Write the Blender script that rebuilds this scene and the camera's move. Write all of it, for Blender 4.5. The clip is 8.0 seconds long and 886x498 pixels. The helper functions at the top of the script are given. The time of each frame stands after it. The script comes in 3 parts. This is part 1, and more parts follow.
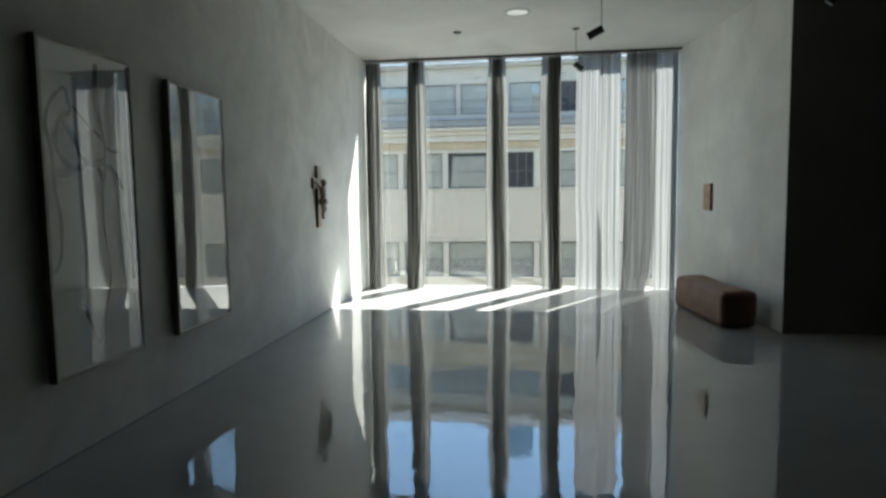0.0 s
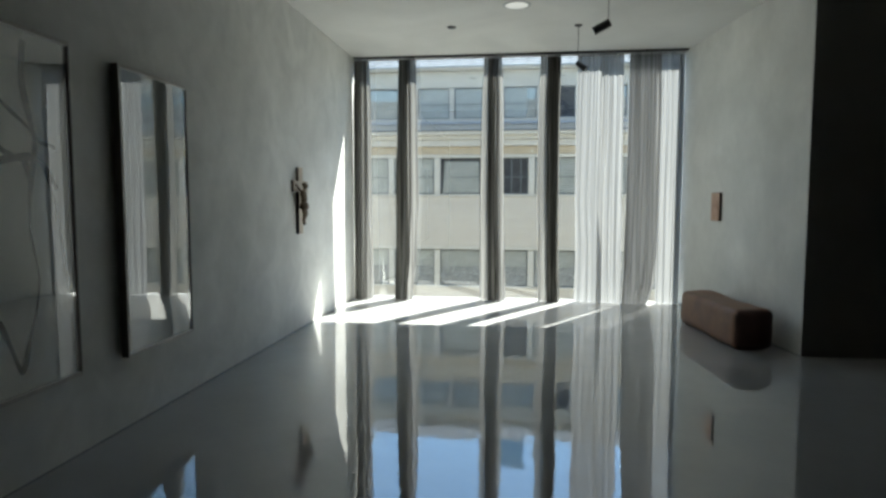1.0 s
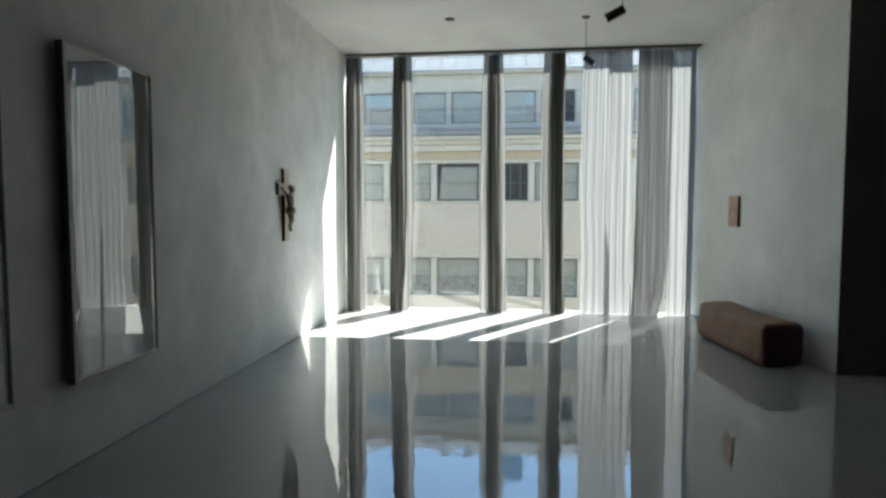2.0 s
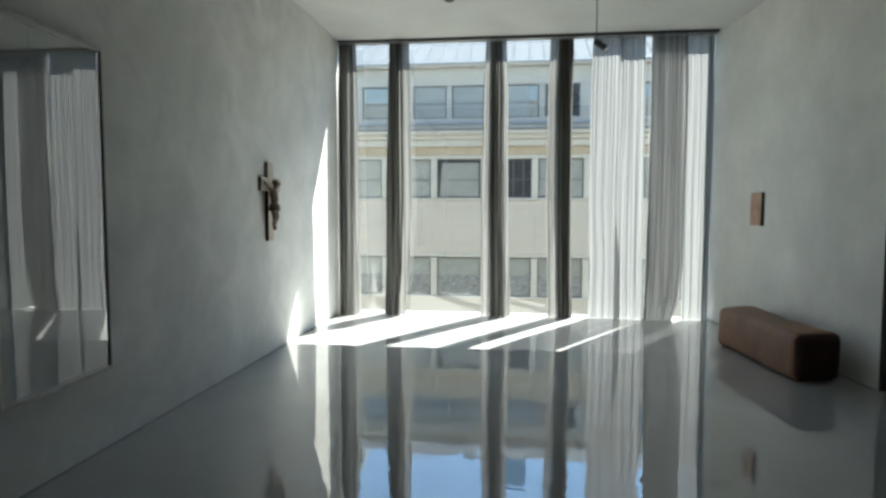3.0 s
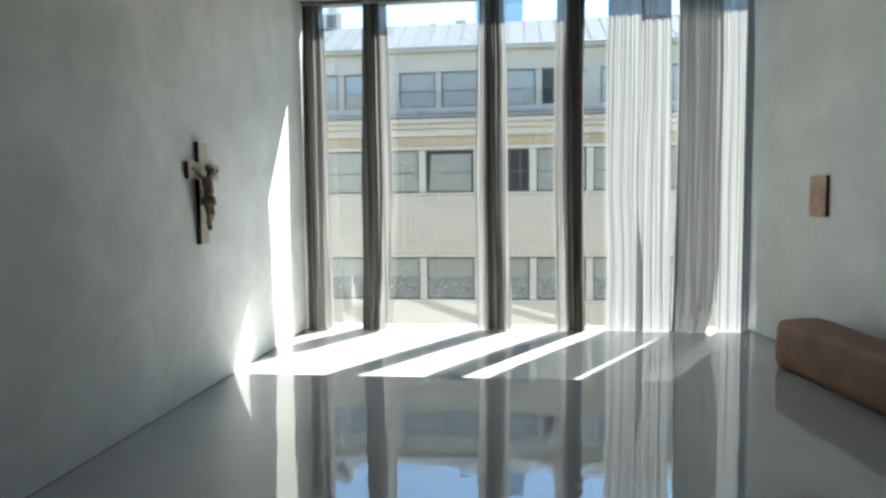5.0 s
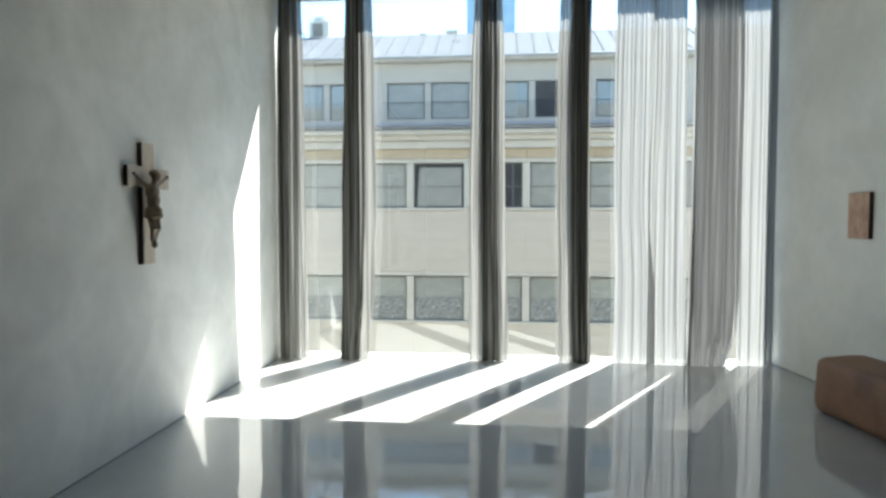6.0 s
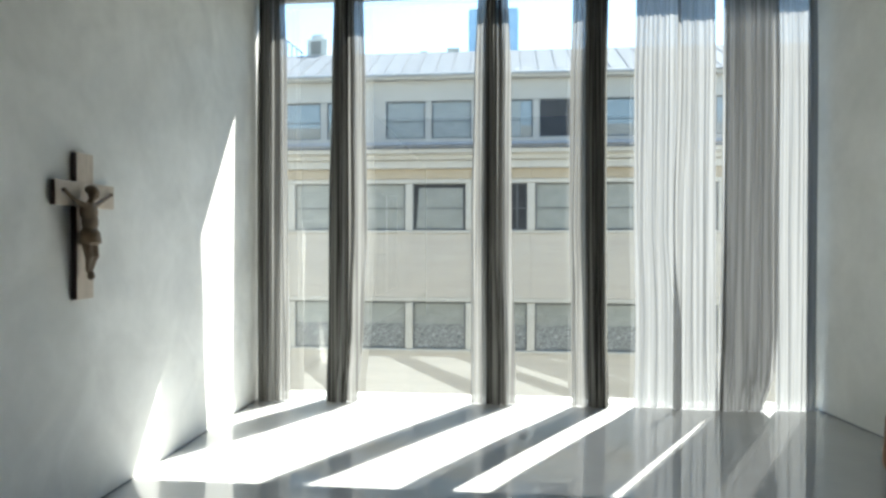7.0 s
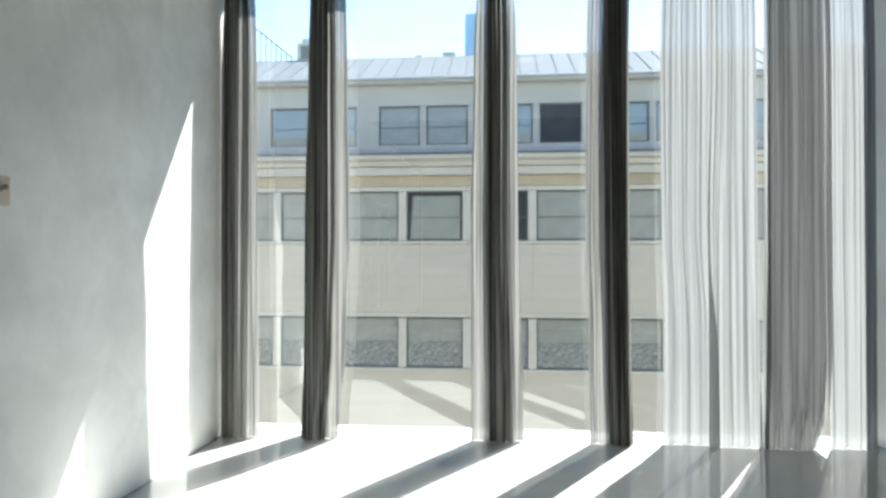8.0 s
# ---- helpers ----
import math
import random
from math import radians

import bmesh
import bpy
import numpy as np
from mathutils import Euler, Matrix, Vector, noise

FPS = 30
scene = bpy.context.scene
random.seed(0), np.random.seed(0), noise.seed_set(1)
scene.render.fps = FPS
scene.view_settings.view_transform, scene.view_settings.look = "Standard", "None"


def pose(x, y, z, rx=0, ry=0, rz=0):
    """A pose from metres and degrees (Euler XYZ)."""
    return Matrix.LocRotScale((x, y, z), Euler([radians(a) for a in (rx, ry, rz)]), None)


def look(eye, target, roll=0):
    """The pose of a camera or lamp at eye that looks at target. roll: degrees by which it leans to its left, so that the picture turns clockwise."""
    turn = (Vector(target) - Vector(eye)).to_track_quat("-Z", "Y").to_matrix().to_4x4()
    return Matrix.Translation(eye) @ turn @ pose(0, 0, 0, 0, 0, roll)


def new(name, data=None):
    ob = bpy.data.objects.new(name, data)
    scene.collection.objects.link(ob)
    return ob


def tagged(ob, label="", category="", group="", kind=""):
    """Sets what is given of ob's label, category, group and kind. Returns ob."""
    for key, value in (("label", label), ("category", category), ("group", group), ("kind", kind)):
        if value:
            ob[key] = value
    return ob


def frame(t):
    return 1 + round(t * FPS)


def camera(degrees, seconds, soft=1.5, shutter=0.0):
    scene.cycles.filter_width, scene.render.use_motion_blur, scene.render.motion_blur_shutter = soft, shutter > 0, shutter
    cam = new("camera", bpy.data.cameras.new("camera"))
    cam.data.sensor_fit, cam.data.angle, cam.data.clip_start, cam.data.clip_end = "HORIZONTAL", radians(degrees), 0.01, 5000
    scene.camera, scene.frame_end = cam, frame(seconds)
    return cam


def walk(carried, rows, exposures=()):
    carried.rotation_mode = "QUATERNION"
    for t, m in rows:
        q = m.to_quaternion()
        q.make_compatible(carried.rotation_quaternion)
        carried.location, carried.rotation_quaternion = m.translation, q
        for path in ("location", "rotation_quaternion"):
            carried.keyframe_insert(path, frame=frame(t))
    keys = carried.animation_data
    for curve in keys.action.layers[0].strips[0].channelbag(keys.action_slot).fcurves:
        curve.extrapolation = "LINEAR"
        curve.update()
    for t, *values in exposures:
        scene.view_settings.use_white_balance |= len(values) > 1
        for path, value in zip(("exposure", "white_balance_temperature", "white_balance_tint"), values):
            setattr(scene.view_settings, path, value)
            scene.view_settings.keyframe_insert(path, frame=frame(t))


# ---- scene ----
cam = camera(70.6, 8.0, soft=2.8)
PATH = [
    (0, (3.19, -12.056, 1.799), (2.912, -10.083, 1.63), -0.7),
    (0.5, (3.149, -11.736, 1.772), (2.886, -9.762, 1.593), -0.5),
    (1, (3.107, -11.366, 1.797), (2.856, -9.387, 1.647), 0.1),
    (1.5, (3.035, -11.033, 1.748), (2.798, -9.051, 1.626), 0.0),
    (3, (2.949, -10.016, 1.734), (2.706, -8.035, 1.604), 0.1),
    (3.5, (2.911, -9.692, 1.71), (2.664, -7.713, 1.558), -0.3),
    (4, (2.881, -9.234, 1.674), (2.638, -7.255, 1.523), -0.3),
    (5.5, (2.762, -7.93, 1.668), (2.559, -5.944, 1.551), -0.5),
    (6, (2.697, -7.485, 1.67), (2.517, -5.495, 1.584), -0.0),
    (6.5, (2.662, -7.092, 1.688), (2.492, -5.1, 1.643), -0.9),
    (7, (2.654, -6.659, 1.702), (2.468, -4.668, 1.686), 0.1),
    (7.5, (2.625, -6.261, 1.678), (2.436, -4.27, 1.696), 0.2),
    (8, (2.572, -5.699, 1.664), (2.399, -3.707, 1.69), 0.0),
]
EXPOSURES = [(0.0, 2.22, 6530, 2), (1.5, 2.26, 6530, 2), (3.5, 2.33, 6530, 2), (5.5, 2.39, 6530, 3), (7.0, 2.36, 6520, 3), (8.0, 2.23, 6450, 4)]
walk(cam, [(t, look(eye, target, roll)) for t, eye, target, roll in PATH], EXPOSURES)

# ---- world and sun ----
SUN_WAY = Vector((0.61, 1.0, 1.70)).normalized()
world = bpy.data.worlds.new("world")
scene.world = world
world.use_nodes = True
nt = world.node_tree
sky = nt.nodes.new("ShaderNodeTexSky")
sky.sky_type, sky.sun_disc = "NISHITA", False
sky.sun_elevation, sky.sun_rotation = math.asin(SUN_WAY.z), math.atan2(SUN_WAY.x, SUN_WAY.y)
sky.air_density, sky.dust_density, sky.ozone_density = 1.1, 0.0, 2.0
nt.links.new(sky.outputs[0], nt.nodes["Background"].inputs[0])
nt.nodes["Background"].inputs[1].default_value = 0.115
sun = new("sun", bpy.data.lights.new("sun", "SUN"))
sun.data.energy, sun.data.angle, sun.data.color = 5.0, radians(0.5), (1.0, 0.975, 0.94)
sun.matrix_world = look(SUN_WAY * 40, (0, 0, 0))


# ---- materials ----
def mat(name, c1, c2=None, scale=3.0, rough=0.6, metal=0.0, bump=0.0, bscale=40.0, stretch=(1, 1, 1), vary=0.0, fine=0.0, ior=1.5, coat=0.0, rvar=0.0, cloud=0.0):
    """Principled surface: two-tone noise at one scale, fine grain at another, relief, and a shift from piece to piece."""
    m = bpy.data.materials.new(name)
    m.use_nodes = True
    n, l = m.node_tree.nodes, m.node_tree.links
    b = n["Principled BSDF"]
    b.inputs["Roughness"].default_value, b.inputs["Metallic"].default_value = rough, metal
    b.inputs["IOR"].default_value, b.inputs["Coat Weight"].default_value = ior, coat
    co = n.new("ShaderNodeTexCoord")
    mp = n.new("ShaderNodeMapping")
    mp.inputs["Scale"].default_value = stretch
    l.new(co.outputs["Object"], mp.inputs[0])
    big = n.new("ShaderNodeTexNoise")
    big.inputs["Scale"].default_value, big.inputs["Detail"].default_value, big.inputs["Roughness"].default_value = scale, 6, 0.62
    l.new(mp.outputs[0], big.inputs[0])
    ramp = n.new("ShaderNodeMapRange")
    ramp.inputs[1].default_value, ramp.inputs[2].default_value = 0.32, 0.68
    l.new(big.outputs[0], ramp.inputs[0])
    mix = n.new("ShaderNodeMix")
    mix.data_type = "RGBA"
    mix.inputs[6].default_value, mix.inputs[7].default_value = (*c1, 1), (*(c2 or c1), 1)
    l.new(ramp.outputs[0], mix.inputs[0])
    out = mix.outputs[2]
    if cloud:
        wide_n, wr, dim = n.new("ShaderNodeTexNoise"), n.new("ShaderNodeMapRange"), n.new("ShaderNodeHueSaturation")
        wide_n.inputs["Scale"].default_value, wide_n.inputs["Detail"].default_value, wide_n.inputs["Distortion"].default_value = cloud, 3, 0.8
        l.new(co.outputs["Object"], wide_n.inputs[0])
        wr.inputs[1].default_value, wr.inputs[2].default_value, wr.inputs[3].default_value, wr.inputs[4].default_value = 0.35, 0.6, 0.92, 1.03
        l.new(wide_n.outputs[0], wr.inputs[0])
        l.new(wr.outputs[0], dim.inputs["Value"])
        l.new(out, dim.inputs["Color"])
        out = dim.outputs[0]
    small = n.new("ShaderNodeTexNoise")
    small.inputs["Scale"].default_value, small.inputs["Detail"].default_value = bscale, 4
    l.new(mp.outputs[0], small.inputs[0])
    if fine or vary:
        hsv = n.new("ShaderNodeHueSaturation")
        add = n.new("ShaderNodeMath")
        add.operation = "MULTIPLY_ADD"
        l.new(small.outputs[0], add.inputs[0])
        add.inputs[1].default_value, add.inputs[2].default_value = 2 * fine, 1 - fine - vary / 2
        last = add.outputs[0]
        if vary:
            info, v = n.new("ShaderNodeObjectInfo"), n.new("ShaderNodeMath")
            v.operation = "MULTIPLY_ADD"
            l.new(info.outputs["Random"], v.inputs[0])
            v.inputs[1].default_value = vary
            l.new(last, v.inputs[2])
            last = v.outputs[0]
        l.new(last, hsv.inputs["Value"])
        l.new(out, hsv.inputs["Color"])
        out = hsv.outputs[0]
    l.new(out, b.inputs["Base Color"])
    if rvar:
        rr = n.new("ShaderNodeMapRange")
        rr.inputs[3].default_value, rr.inputs[4].default_value = max(rough - rvar, 0.0), rough + rvar
        l.new(big.outputs[0], rr.inputs[0])
        l.new(rr.outputs[0], b.inputs["Roughness"])
    if bump:
        bp = n.new("ShaderNodeBump")
        bp.inputs["Distance"].default_value = bump
        l.new(small.outputs[0], bp.inputs["Height"])
        l.new(bp.outputs[0], b.inputs["Normal"])
    return m


def clear_glass(name, tint=(0.97, 0.985, 0.98), wave=0.0, wscale=1.2, head_on=0.05, rise=3.8):
    """A thin pane: see-through, with gloss that grows towards grazing."""
    m = bpy.data.materials.new(name)
    m.use_nodes = True
    n, l = m.node_tree.nodes, m.node_tree.links
    n.remove(n["Principled BSDF"])
    lw, pw, ma, tr, gl, mx = (n.new(k) for k in ("ShaderNodeLayerWeight", "ShaderNodeMath", "ShaderNodeMath", "ShaderNodeBsdfTransparent", "ShaderNodeBsdfGlossy", "ShaderNodeMixShader"))
    tr.inputs[0].default_value = (*tint, 1)
    gl.inputs["Roughness"].default_value = 0.0
    lw.inputs[0].default_value = 0.5
    pw.operation, ma.operation = "POWER", "MULTIPLY_ADD"
    l.new(lw.outputs["Facing"], pw.inputs[0])
    pw.inputs[1].default_value = rise
    l.new(pw.outputs[0], ma.inputs[0])
    ma.inputs[1].default_value, ma.inputs[2].default_value = 1 - head_on, head_on
    if wave:
        co, no, bp = n.new("ShaderNodeTexCoord"), n.new("ShaderNodeTexNoise"), n.new("ShaderNodeBump")
        no.inputs["Scale"].default_value, no.inputs["Detail"].default_value = wscale, 1.0
        bp.inputs["Distance"].default_value = wave
        l.new(co.outputs["Object"], no.inputs[0])
        l.new(no.outputs[0], bp.inputs["Height"])
        l.new(bp.outputs[0], gl.inputs["Normal"])
    l.new(ma.outputs[0], mx.inputs[0])
    l.new(tr.outputs[0], mx.inputs[1])
    l.new(gl.outputs[0], mx.inputs[2])
    l.new(mx.outputs[0], n["Material Output"].inputs[0])
    return m


def sheer(name, color, open_part=0.12, through_part=0.55, streak=0.25, grain=34):
    """Fine woven cloth: gaps in the weave, light passing through, light thrown back."""
    m = bpy.data.materials.new(name)
    m.use_nodes = True
    n, l = m.node_tree.nodes, m.node_tree.links
    n.remove(n["Principled BSDF"])
    co, mp, no, mixc = (n.new(k) for k in ("ShaderNodeTexCoord", "ShaderNodeMapping", "ShaderNodeTexNoise", "ShaderNodeMix"))
    mixc.data_type = "RGBA"
    mp.inputs["Scale"].default_value = (grain, grain, 0.3)
    no.inputs["Scale"].default_value, no.inputs["Detail"].default_value = 1.0, 5
    l.new(co.outputs["Object"], mp.inputs[0])
    l.new(mp.outputs[0], no.inputs[0])
    mr = n.new("ShaderNodeMapRange")
    mr.inputs[1].default_value, mr.inputs[2].default_value = 0.4, 0.6
    l.new(no.outputs[0], mr.inputs[0])
    l.new(mr.outputs[0], mixc.inputs[0])
    # Vertical streaks: weave tone, plus lit and shaded folds put into colour
    mixc.inputs[6].default_value = (*[c * (1 - streak) for c in color], 1)
    mixc.inputs[7].default_value = (*[min(c * (1 + streak), 1) for c in color], 1)
    tr, tl, di, m1, m2 = (n.new(k) for k in ("ShaderNodeBsdfTransparent", "ShaderNodeBsdfTranslucent", "ShaderNodeBsdfDiffuse", "ShaderNodeMixShader", "ShaderNodeMixShader"))
    l.new(mixc.outputs[2], tl.inputs[0])
    l.new(mixc.outputs[2], di.inputs[0])
    m1.inputs[0].default_value = through_part
    l.new(di.outputs[0], m1.inputs[1])
    l.new(tl.outputs[0], m1.inputs[2])
    m2.inputs[0].default_value = 1 - open_part
    l.new(tr.outputs[0], m2.inputs[1])
    l.new(m1.outputs[0], m2.inputs[2])
    l.new(m2.outputs[0], n["Material Output"].inputs[0])
    return m


PLASTER = mat("pale_loam_plaster", (0.69, 0.695, 0.663), (0.825, 0.825, 0.793), 0.9, 0.85, bump=0.002, bscale=9, fine=0.05, cloud=1.7, ior=1.2)
PLASTER_CALM = mat("even_loam_plaster", (0.69, 0.695, 0.66), (0.81, 0.81, 0.775), 0.8, 0.85, bump=0.002, bscale=9, fine=0.05, cloud=0.9, ior=1.2)
CEILING = mat("ceiling_plaster", (0.67, 0.675, 0.645), (0.73, 0.73, 0.70), 0.7, 0.8, bump=0.001, bscale=12, fine=0.03, cloud=0.6)
# Dark tone that puts missing light into the colour
SHADE_TONE = mat("shade_toned_wall", (0.165, 0.16, 0.14), (0.195, 0.19, 0.168), 1.2, 0.8, bump=0.001, bscale=20)
DIM_WALL = mat("bounce_cut_wall", (0.05, 0.05, 0.048), (0.07, 0.07, 0.066), 0.8, 0.9)
FLOOR = mat("polished_screed", (0.385, 0.39, 0.386), (0.445, 0.446, 0.438), 0.8, 0.016, bump=0.0022, bscale=2.6, fine=0.03, ior=2.35)
METAL_DARK = mat("dark_anodised_metal", (0.04, 0.04, 0.042), (0.06, 0.06, 0.062), 12, 0.4, 0.6)
ALU = mat("pale_aluminium", (0.62, 0.63, 0.64), (0.7, 0.7, 0.7), 6, 0.45, 0.3)
GAP = mat("shadow_gap", (0.12, 0.126, 0.145), (0.16, 0.166, 0.185), 6, 0.8)
LEATHER = mat("brown_leather", (0.14, 0.058, 0.024), (0.25, 0.118, 0.052), 2.6, 0.5, bump=0.0015, bscale=55, fine=0.12, rvar=0.12)
# Darker leather for the ends, with their shading put into the colour
LEATHER_END = mat("shaded_dark_leather", (0.05, 0.018, 0.012), (0.08, 0.03, 0.02), 3, 0.55, bump=0.0015, bscale=55, fine=0.1)
OAK = mat("aged_pale_wood", (0.50, 0.42, 0.33), (0.64, 0.56, 0.46), 3, 0.65, bump=0.002, bscale=24, stretch=(4, 4, 0.6), fine=0.15)
CARVED = mat("dark_carved_wood", (0.15, 0.105, 0.065), (0.25, 0.18, 0.11), 9, 0.5, bump=0.004, bscale=30, fine=0.15)
PANEL = mat("reddish_painted_wood", (0.36, 0.21, 0.145), (0.59, 0.41, 0.305), 9, 0.6, bump=0.002, bscale=40, stretch=(1, 1, 0.6), fine=0.2)
PANEL_EDGE = mat("dark_wood_edge", (0.045, 0.03, 0.024), (0.075, 0.05, 0.04), 9, 0.7)
FRAME = mat("pale_frame_lacquer", (0.55, 0.53, 0.49), (0.65, 0.63, 0.59), 8, 0.5)
# Frame side tone, with the shade on it put into the colour
FRAME_SIDE = mat("shade_toned_frame", (0.085, 0.072, 0.06), (0.12, 0.10, 0.085), 8, 0.6)
PAPER = mat("off_white_paper", (0.66, 0.66, 0.62), (0.74, 0.74, 0.70), 2, 0.9, fine=0.04)
PAPER_GREY = mat("grey_toned_paper", (0.45, 0.455, 0.445), (0.54, 0.545, 0.53), 1.5, 0.9, fine=0.05)
CHARCOAL = mat("charcoal_line", (0.015, 0.015, 0.015), (0.045, 0.045, 0.045), 20, 0.95, ior=1.05)
WINDOW_GLASS = clear_glass("window_glass", head_on=0.15)
PICTURE_GLASS = clear_glass("picture_glass", (0.95, 0.96, 0.955), 0.0012, 1.3, 0.07, 2.5)
# Same fabric throughout; stack shade and sunlit paleness are put into these tones
CLOTH = sheer("grey_sheer_cloth", (0.24, 0.238, 0.227), 0.08, 0.43, 0.36, 46)
CLOTH_SHADE = sheer("shaded_sheer_cloth", (0.13, 0.128, 0.118), 0.03, 0.45, 0.72, 58)
CLOTH_PALE = sheer("pale_sheer_cloth", (0.285, 0.291, 0.292), 0.06, 0.52, 0.14)
CLOTH_MID = sheer("mid_grey_sheer_cloth", (0.31, 0.312, 0.31), 0.09, 0.5, 0.30)
TAPE = sheer("heading_tape", (0.55, 0.56, 0.58), 0.02, 0.35)
GLIDER = mat("white_plastic", (0.75, 0.75, 0.75), None, 5, 0.4)
LIT = mat("lit_opal_disc", (0.82, 0.82, 0.80), (0.85, 0.85, 0.84), 5, 0.35)
LIT.node_tree.nodes["Principled BSDF"].inputs["Emission Color"].default_value = (1, 0.98, 0.94, 1)
LIT.node_tree.nodes["Principled BSDF"].inputs["Emission Strength"].default_value = 0.07
OPAL = mat("opal_diffuser", (0.82, 0.82, 0.80), (0.85, 0.85, 0.84), 5, 0.35)
LIMESTONE = mat("beige_limestone", (0.515, 0.47, 0.412), (0.60, 0.555, 0.49), 1.4, 0.85, bump=0.004, bscale=30, stretch=(0.35, 1, 3.5), fine=0.06, vary=0.05)
STUCCO = mat("pale_stone_trim", (0.54, 0.515, 0.46), (0.60, 0.575, 0.52), 2, 0.85, bump=0.003, bscale=25, fine=0.06, vary=0.05)
OCHRE = mat("ochre_sandstone", (0.42, 0.35, 0.25), (0.50, 0.42, 0.31), 1.5, 0.85, bump=0.003, bscale=25, fine=0.06, vary=0.15)
CORNICE = mat("weathered_pale_cornice", (0.52, 0.495, 0.445), (0.59, 0.565, 0.515), 1.6, 0.85, bump=0.003, bscale=25, stretch=(0.4, 1, 2), fine=0.06)
ATTIC = mat("pale_attic_render", (0.45, 0.412, 0.358), (0.515, 0.475, 0.418), 1.2, 0.9, bump=0.003, bscale=25, fine=0.06)
ZINC = mat("grey_zinc_sheet", (0.155, 0.165, 0.182), (0.195, 0.205, 0.222), 1.6, 0.8, 0.0, bump=0.002, bscale=8, fine=0.06, vary=0.1, ior=1.08)
PALE_ZINC = mat("pale_zinc_band", (0.36, 0.365, 0.375), (0.43, 0.435, 0.445), 2, 0.7, fine=0.06, ior=1.15)
SEAM = mat("weathered_zinc_seam", (0.145, 0.153, 0.168), (0.175, 0.183, 0.198), 3, 0.8, ior=1.08)
WIN_FRAME = mat("dark_window_frame", (0.10, 0.11, 0.115), (0.14, 0.15, 0.155), 5, 0.5)
WIN_GLASS = mat("reflecting_window_pane", (0.13, 0.145, 0.14), (0.20, 0.215, 0.205), 0.8, 0.02, ior=2.0, vary=0.4)
BLIND = mat("pale_roller_blind", (0.275, 0.285, 0.265), (0.345, 0.355, 0.33), 3, 0.3, fine=0.05, vary=0.25)
FILM = mat("mottled_privacy_film", (0.05, 0.055, 0.06), (0.42, 0.43, 0.42), 17, 0.5, fine=0.3, bscale=30, stretch=(1, 1, 1.6))
# Flat dark colour in place of the shaded room behind an open window
OPEN_DARK = mat("opening_shade", (0.03, 0.032, 0.035), (0.06, 0.06, 0.065), 2, 0.8)
BLUE_TANK = mat("blue_cladding", (0.20, 0.36, 0.52), (0.28, 0.45, 0.62), 1.5, 0.25, 0.2, fine=0.05)
UNIT_GREY = mat("grey_machine_paint", (0.40, 0.43, 0.43), (0.48, 0.51, 0.51), 3, 0.5)
ASPHALT = mat("asphalt", (0.045, 0.045, 0.047), (0.06, 0.06, 0.06), 2, 0.9, fine=0.1)


# ---- builders ----
def box(bm, x0, x1, y0, y1, z0, z1):
    v = [bm.verts.new((x, y, z)) for x in (x0, x1) for y in (y0, y1) for z in (z0, z1)]
    for f in ((0, 1, 3, 2), (4, 6, 7, 5), (0, 4, 5, 1), (2, 3, 7, 6), (0, 2, 6, 4), (1, 5, 7, 3)):
        bm.faces.new([v[i] for i in f])
    return v


def boxed(*b, bevel=0.0, segments=2):
    bm = bmesh.new()
    box(bm, *b)
    if bevel:
        bmesh.ops.bevel(bm, geom=list(bm.edges), offset=bevel, segments=segments, profile=0.5, affect="EDGES")
    return bm


def prism(points, z0, z1):
    """A solid that stands on a plan outline, anticlockwise from above."""
    bm = bmesh.new()
    low = [bm.verts.new((x, y, z0)) for x, y in points]
    top = [bm.verts.new((x, y, z1)) for x, y in points]
    bm.faces.new(low[::-1]), bm.faces.new(top)
    for i in range(len(points)):
        j = (i + 1) % len(points)
        bm.faces.new((low[i], low[j], top[j], top[i]))
    return bm


def rod(bm, a, b, r0, r1=None, sides=12, caps=True):
    a, b = Vector(a), Vector(b)
    turn = (b - a).to_track_quat("Z", "Y").to_matrix()
    rings = []
    for p, r in ((a, r0), (b, r0 if r1 is None else r1)):
        rings.append([bm.verts.new(p + turn @ Vector((r * math.cos(k), r * math.sin(k), 0))) for k in [2 * math.pi * i / sides for i in range(sides)]])
    for i in range(sides):
        bm.faces.new((rings[0][i], rings[0][(i + 1) % sides], rings[1][(i + 1) % sides], rings[1][i]))
    if caps:
        bm.faces.new(rings[0][::-1]), bm.faces.new(rings[1])


def ball(bm, c, r, u=14, v=10, turn=None):
    m = Matrix.LocRotScale(Vector(c), turn, Vector(r))
    bmesh.ops.create_uvsphere(bm, u_segments=u, v_segments=v, radius=1, matrix=m)


def solid(name, bm, material, smooth=False):
    me = bpy.data.meshes.new(name)
    bm.normal_update()
    bm.to_mesh(me)
    bm.free()
    if smooth:
        me.shade_smooth()
    me.materials.append(material)
    return new(name, me)


def structure(name, bm, material, label="", category="", smooth=False):
    return tagged(solid(name, bm, material, smooth), label, category, kind="structure")


def thing(name, base, label, category, group=""):
    ob = new(name)
    ob.location = base
    ob.empty_display_size = 0.1
    return tagged(ob, label, category, group)


def spot_of(ob):
    p = Vector((0, 0, 0))
    while ob:
        p = p + ob.location
        ob = ob.parent
    return p


def part(name, bm, material, parent, label="", smooth=False):
    """A bmesh in world places, linked as one mesh under a thing or a part."""
    bmesh.ops.translate(bm, vec=-spot_of(parent), verts=bm.verts)
    ob = solid(name, bm, material, smooth)
    ob.parent = parent
    return tagged(ob, label)


def piece(name, me, parent, place):
    """One more object on a shared mesh; place is given in the world."""
    ob = new(name, me)
    ob.parent = parent
    ob.location = Vector(place) - spot_of(parent)
    return ob


